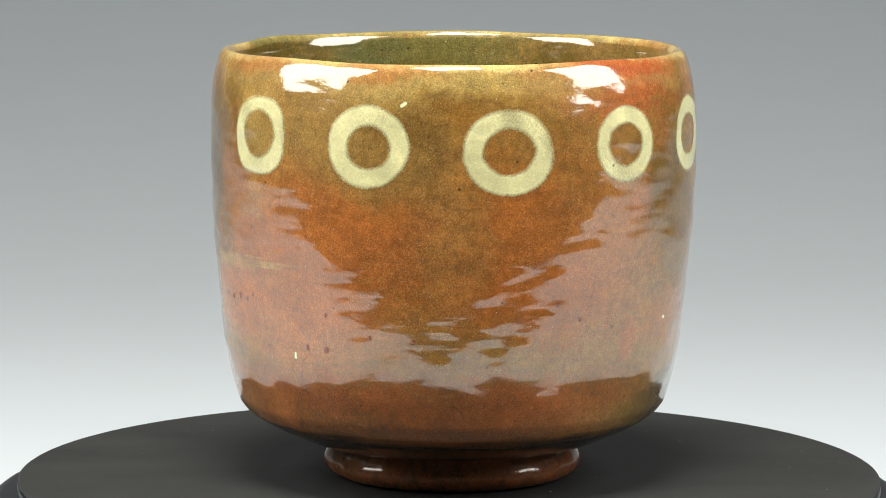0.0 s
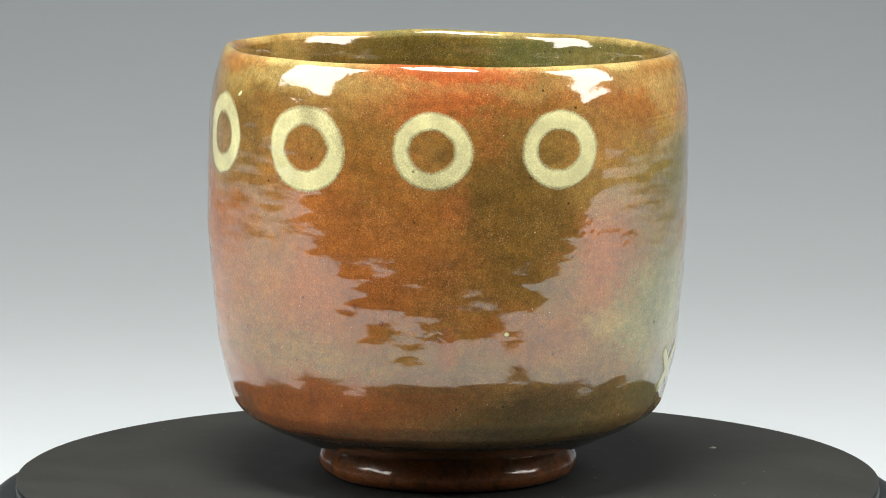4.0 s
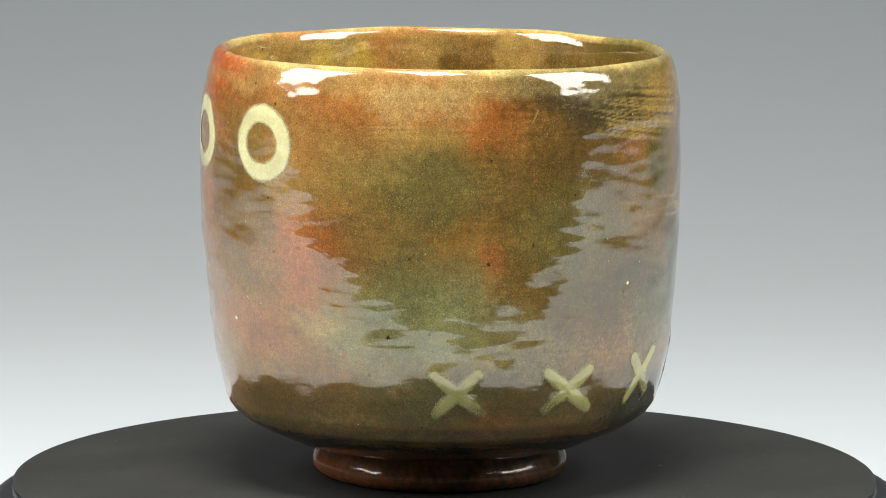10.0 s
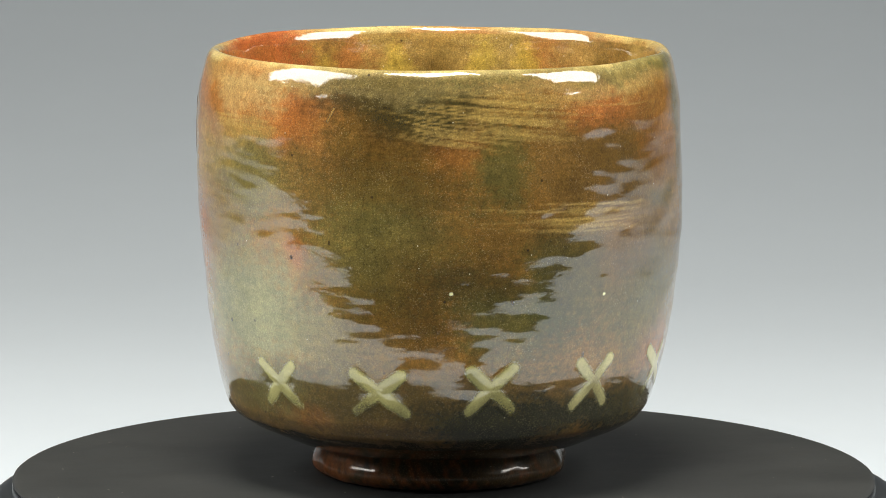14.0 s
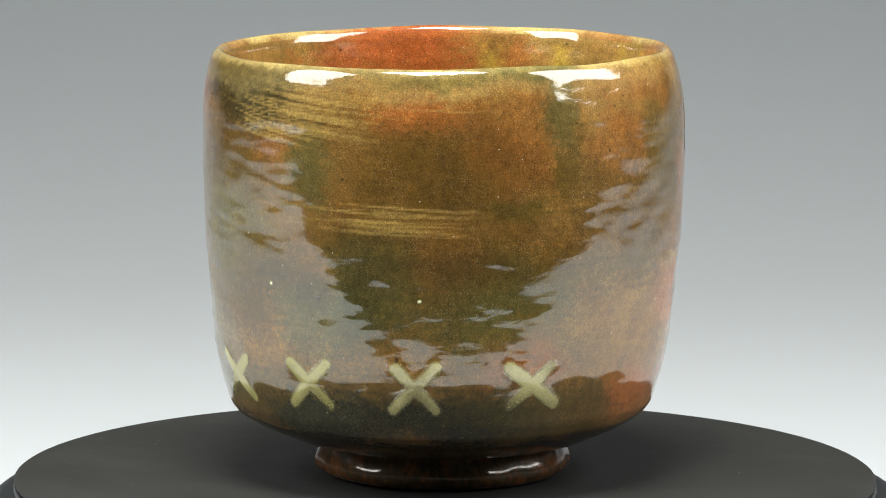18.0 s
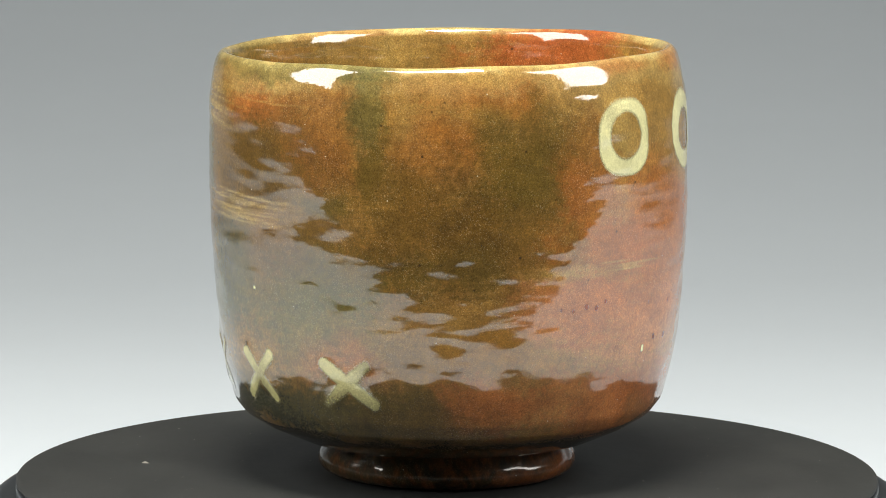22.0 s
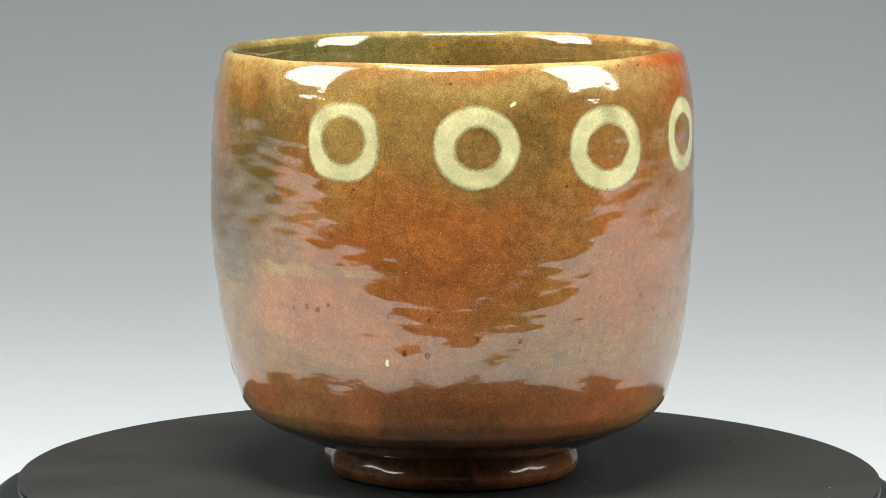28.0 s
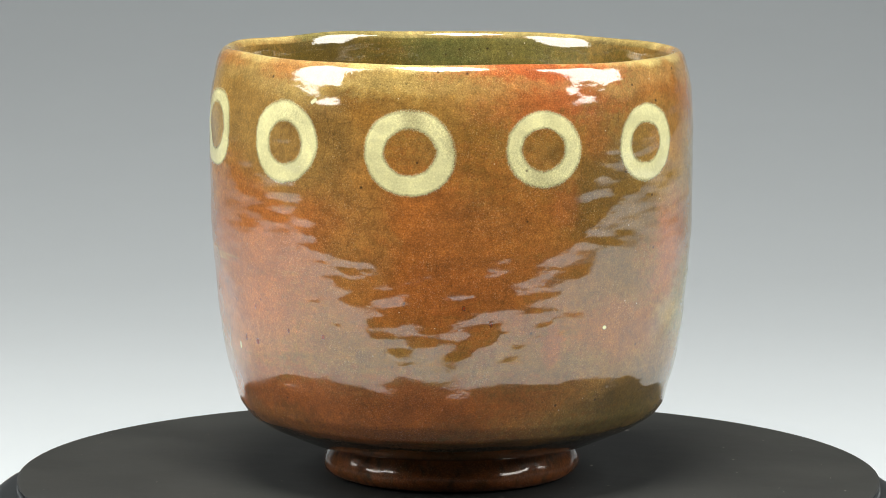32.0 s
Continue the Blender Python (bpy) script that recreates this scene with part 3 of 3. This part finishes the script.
for place, span, colour, depth in ((128, 26, GREEN, 0.55), (150, 10, SLATE, 0.4), (316, 20, VERMILION, 0.85), (252, 12, RED, 0.5), (60, 16, OLIVE, 0.4), (215, 12, RED, 0.45), (185, 14, OCHRE, 0.4), (20, 12, ORANGE, 0.4), (90, 12, GREEN, 0.4)):
    wash(place, 96.0, span, 2.6, colour, depth)
    wash(place, 96.5, span, 2.2, colour, depth, True)
# inside of the bowl
wash(0, 60, 400, 60, TAN, 0.8, True)
for spot in range(46):
    wash(rng.uniform(0, 360), rng.uniform(62, 96), rng.uniform(3, 9), rng.uniform(2, 5), (OCHRE, BROWN, TAN, OLIVE)[spot % 4], rng.uniform(0.25, 0.5), True)
wash(102, 80, 36, 60, GREEN, 0.85, True)
wash(150, 85, 22, 50, OLIVE, 0.8, True)
wash(238, 82, 26, 20, OCHRE, 0.7, True)
wash(276, 86, 9, 12, OCHRE, 0.7, True)
wash(224, 88, 9, 10, RED, 0.5, True)
wash(318, 80, 22, 50, RED, 0.85, True)
wash(196, 86, 10, 12, BROWN, 0.6, True)
wash(30, 84, 20, 14, OLIVE, 0.5, True)
wash(8, 86, 7, 12, OCHRE, 0.5, True)
wash(118, 84, 14, 16, SLATE, 0.5, True)
wash(322, 92, 18, 5, VERMILION, 0.6, True)
wash(345, 86, 6, 7, RED, 0.4, True)
for place, height, span, tall, colour in ((232, 85, 5, 6, YELLOW), (246, 87, 4, 5, YELLOW), (258, 80, 5, 8, BROWN), (270, 84, 4, 6, YELLOW), (216, 86, 6, 6, OCHRE),
                                          (283, 86, 6, 8, RED), (206, 84, 4, 8, BROWN), (188, 88, 6, 6, OCHRE), (176, 84, 7, 9, OLIVE), (292, 82, 4, 7, YELLOW), (20, 86, 6, 6, TAN), (60, 86, 7, 7, OLIVE)):
    wash(place, height + 3, span, tall, colour, 0.55, True)

CHATTER = waves(60, (6, 30), (0.8, 2.2))
bowl = new("tea_bowl")
tagged(bowl, label="handmade orange and olive green glazed ceramic tea bowl with cream rings", category="tea bowl")
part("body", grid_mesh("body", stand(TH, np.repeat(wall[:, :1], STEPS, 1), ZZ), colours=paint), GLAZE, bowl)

# foot ring, turned separately under the belly
FOOT = [(27.0, 9.2), (27.4, 7.6), (28.2, 6.1), (28.9, 4.7), (29.2, 3.5), (29.0, 2.4), (28.2, 1.3), (27.0, 0.5), (25.6, 0.05), (23.6, 0.05), (22.2, 1.2), (21.6, 3.6), (12.0, 4.4), (0.3, 4.6)]
foot = rounded(FOOT, 90, 2)
FTH, FZ = np.meshgrid(ANGLES[::2], foot[:, 1])
tone = np.clip(0.5 + 0.5 * np.cos(FTH - math.radians(300)) + 0.16 * field(EDGE_A, FTH, 3.0 * FZ) + 0.14 * field(EDGE_B, FTH, FZ), 0, 1)[..., None]
foot_paint = tone * np.array(rgb(134, 76, 46, GAIN)) + (1 - tone) * np.array(rgb(64, 48, 31, GAIN))
foot_co = stand(FTH, np.repeat(foot[:, :1], STEPS // 2, 1) + (0.16 * field(MID, FTH, FZ) + 0.05 * field(LUMP, FTH, FZ)) * np.clip(foot[:, 1:] / 3, 0, 1), FZ)
part("foot_ring", grid_mesh("foot_ring", foot_co, colours=foot_paint), FOOT_GLAZE, bowl, "low reddish brown foot ring")

OUT_R = wall[:lip, 0]
OUT_Z = wall[:lip, 1]


def mark(name, angle, height, half, inside, colour, label, fade=0.0, soft=1.4):
    """A patch of slip that follows the wall; inside(u, v) is its distance field in mm, below zero within."""
    span = np.arange(-half, half + 0.01, 0.16 if half > 4 else 0.08)
    u, v = np.meshgrid(span, span)
    th = math.radians(angle) + u / 54.0
    z = height + v
    ragged = 0.07 * field(EDGE_A, th, z) + 0.04 * field(EDGE_B, th, z)
    d = inside(u, v) + ragged
    cover = np.clip(0.5 - d / soft, 0, 1)
    # fade thins the lower part, painting in that the sheen brightens only the top
    cover *= np.clip(0.86 + 0.16 * field(EDGE_A, th * 1.0, z * 0.7), 0, 1) * (1 - fade * np.clip(-v / 5, 0, 1))
    r = np.interp(z, OUT_Z, OUT_R)
    co = stand(th, r + 0.07, z)
    tint = np.ones((*u.shape, 3)) * np.array(colour) * (1 + 0.07 * field(EDGE_A, th * 2, z))[..., None]
    part(name, grid_mesh(name, co, wrap=False, colours=tint, cover=cover, keep=cover > 0.02), SLIP, bowl, label)


for ring_angle, ring_height, *ring_shape in RINGS:
    mark("ring_mark", ring_angle, ring_height, max(ring_shape[0], ring_shape[1]) + 1.5,
         functools.partial(ring_distance, **dict(zip(("wide", "tall", "band", "shift", "square"), ring_shape))), CREAM, "cream slip ring under the glaze")
for cross_angle, cross_height, cross_arms, cross_thick in CROSSES:
    mark("cross_mark", cross_angle, cross_height, 8.2, functools.partial(cross_distance, arms=cross_arms, thick=cross_thick), DULL_CREAM if cross_angle > 100 else rgb(182, 174, 132, GAIN), "pale slip cross under the glaze", 0.35)


def dab(name, angle, height, length, thick, lean, colour, label):
    """A small fleck or nick: a short stroke."""
    a, b = length * math.cos(lean), length * math.sin(lean)

    def inside(u, v):
        k = np.clip((u * a + v * b) / (a * a + b * b), -1, 1)
        return np.hypot(u - k * a, v - k * b) - thick
    mark(name, angle, height, length + thick + 1.2, inside, colour, label, soft=0.5)


WHITE = rgb(236, 232, 214, GAIN)
dab("glaze_fleck", 258.5, 89.0, 0.5, 0.5, 0.6, WHITE, "raised white fleck")
dab("glaze_fleck", 80.1, 48.5, 0.1, 0.45, 0.0, WHITE, "raised white fleck")
dab("glaze_fleck", 331.4, 39.8, 0.1, 0.45, 0.0, WHITE, "raised white fleck")
dab("glaze_fleck", 119.9, 46.7, 0.1, 0.4, 0.0, WHITE, "raised white fleck")
dab("glaze_fleck", 228.8, 33.0, 0.4, 0.3, 1.5, WHITE, "raised white fleck")
PIT = rgb(132, 58, 30, GAIN)
DARK_PIT = rgb(74, 54, 36, GAIN)
dab("pit", 200.6, 43.9, 0.08, 0.34, 1.6, PIT, "small dark pit")
dab("pit", 203.9, 43.5, 0.11, 0.35, 1.6, PIT, "small dark pit")
dab("pit", 207.8, 44.2, 0.17, 0.29, 1.6, PIT, "small dark pit")
dab("pit", 211.0, 43.7, 0.03, 0.38, 1.6, PIT, "small dark pit")
dab("pit", 213.8, 45.0, 0.09, 0.31, 1.6, PIT, "small dark pit")
dab("pit", 233.2, 35.3, 0.26, 0.36, 1.6, PIT, "small dark pit")
dab("pit", 250.4, 38.5, 0.22, 0.36, 1.6, PIT, "small dark pit")
dab("pit", 260.8, 38.0, 0.18, 0.32, 1.6, PIT, "small dark pit")
dab("pit", 238.6, 35.0, 0.18, 0.41, 1.6, PIT, "small dark pit")
dab("pit", 229.5, 43.4, 0.21, 0.37, 1.6, PIT, "small dark pit")
dab("pit", 239.1, 42.9, 0.11, 0.31, 1.6, PIT, "small dark pit")
dab("pit", 301.9, 41.8, 0.23, 0.36, 1.6, PIT, "small dark pit")
dab("pit", 295.3, 45.6, 0.20, 0.41, 1.6, PIT, "small dark pit")
dab("pit", 40.4, 55.1, 0.20, 0.32, 1.6, DARK_PIT, "small dark pit")
dab("pit", 17.1, 39.0, 0.13, 0.30, 1.6, DARK_PIT, "small dark pit")
dab("pit", 114.2, 33.6, 0.14, 0.32, 1.6, DARK_PIT, "small dark pit")
dab("pit", 94.7, 46.3, 0.23, 0.21, 1.6, DARK_PIT, "small dark pit")
dab("pit", 110.7, 84.7, 0.07, 0.23, 1.6, DARK_PIT, "small dark pit")
dab("pit", 51.1, 59.0, 0.26, 0.25, 1.6, DARK_PIT, "small dark pit")
dab("pit", 12.1, 30.4, 0.18, 0.24, 1.6, DARK_PIT, "small dark pit")
dab("nick", 51.5, 87.0, 1.7, 0.22, 1.1, TAN, "pale nick in the glaze")


def motions():
    turning = [(t, pose(0, 0, 0, 0, 0, -TURN_RATE * t)) for t in range(33)]
    walk(bowl, turning)
    walk(platter, turning)


motions()
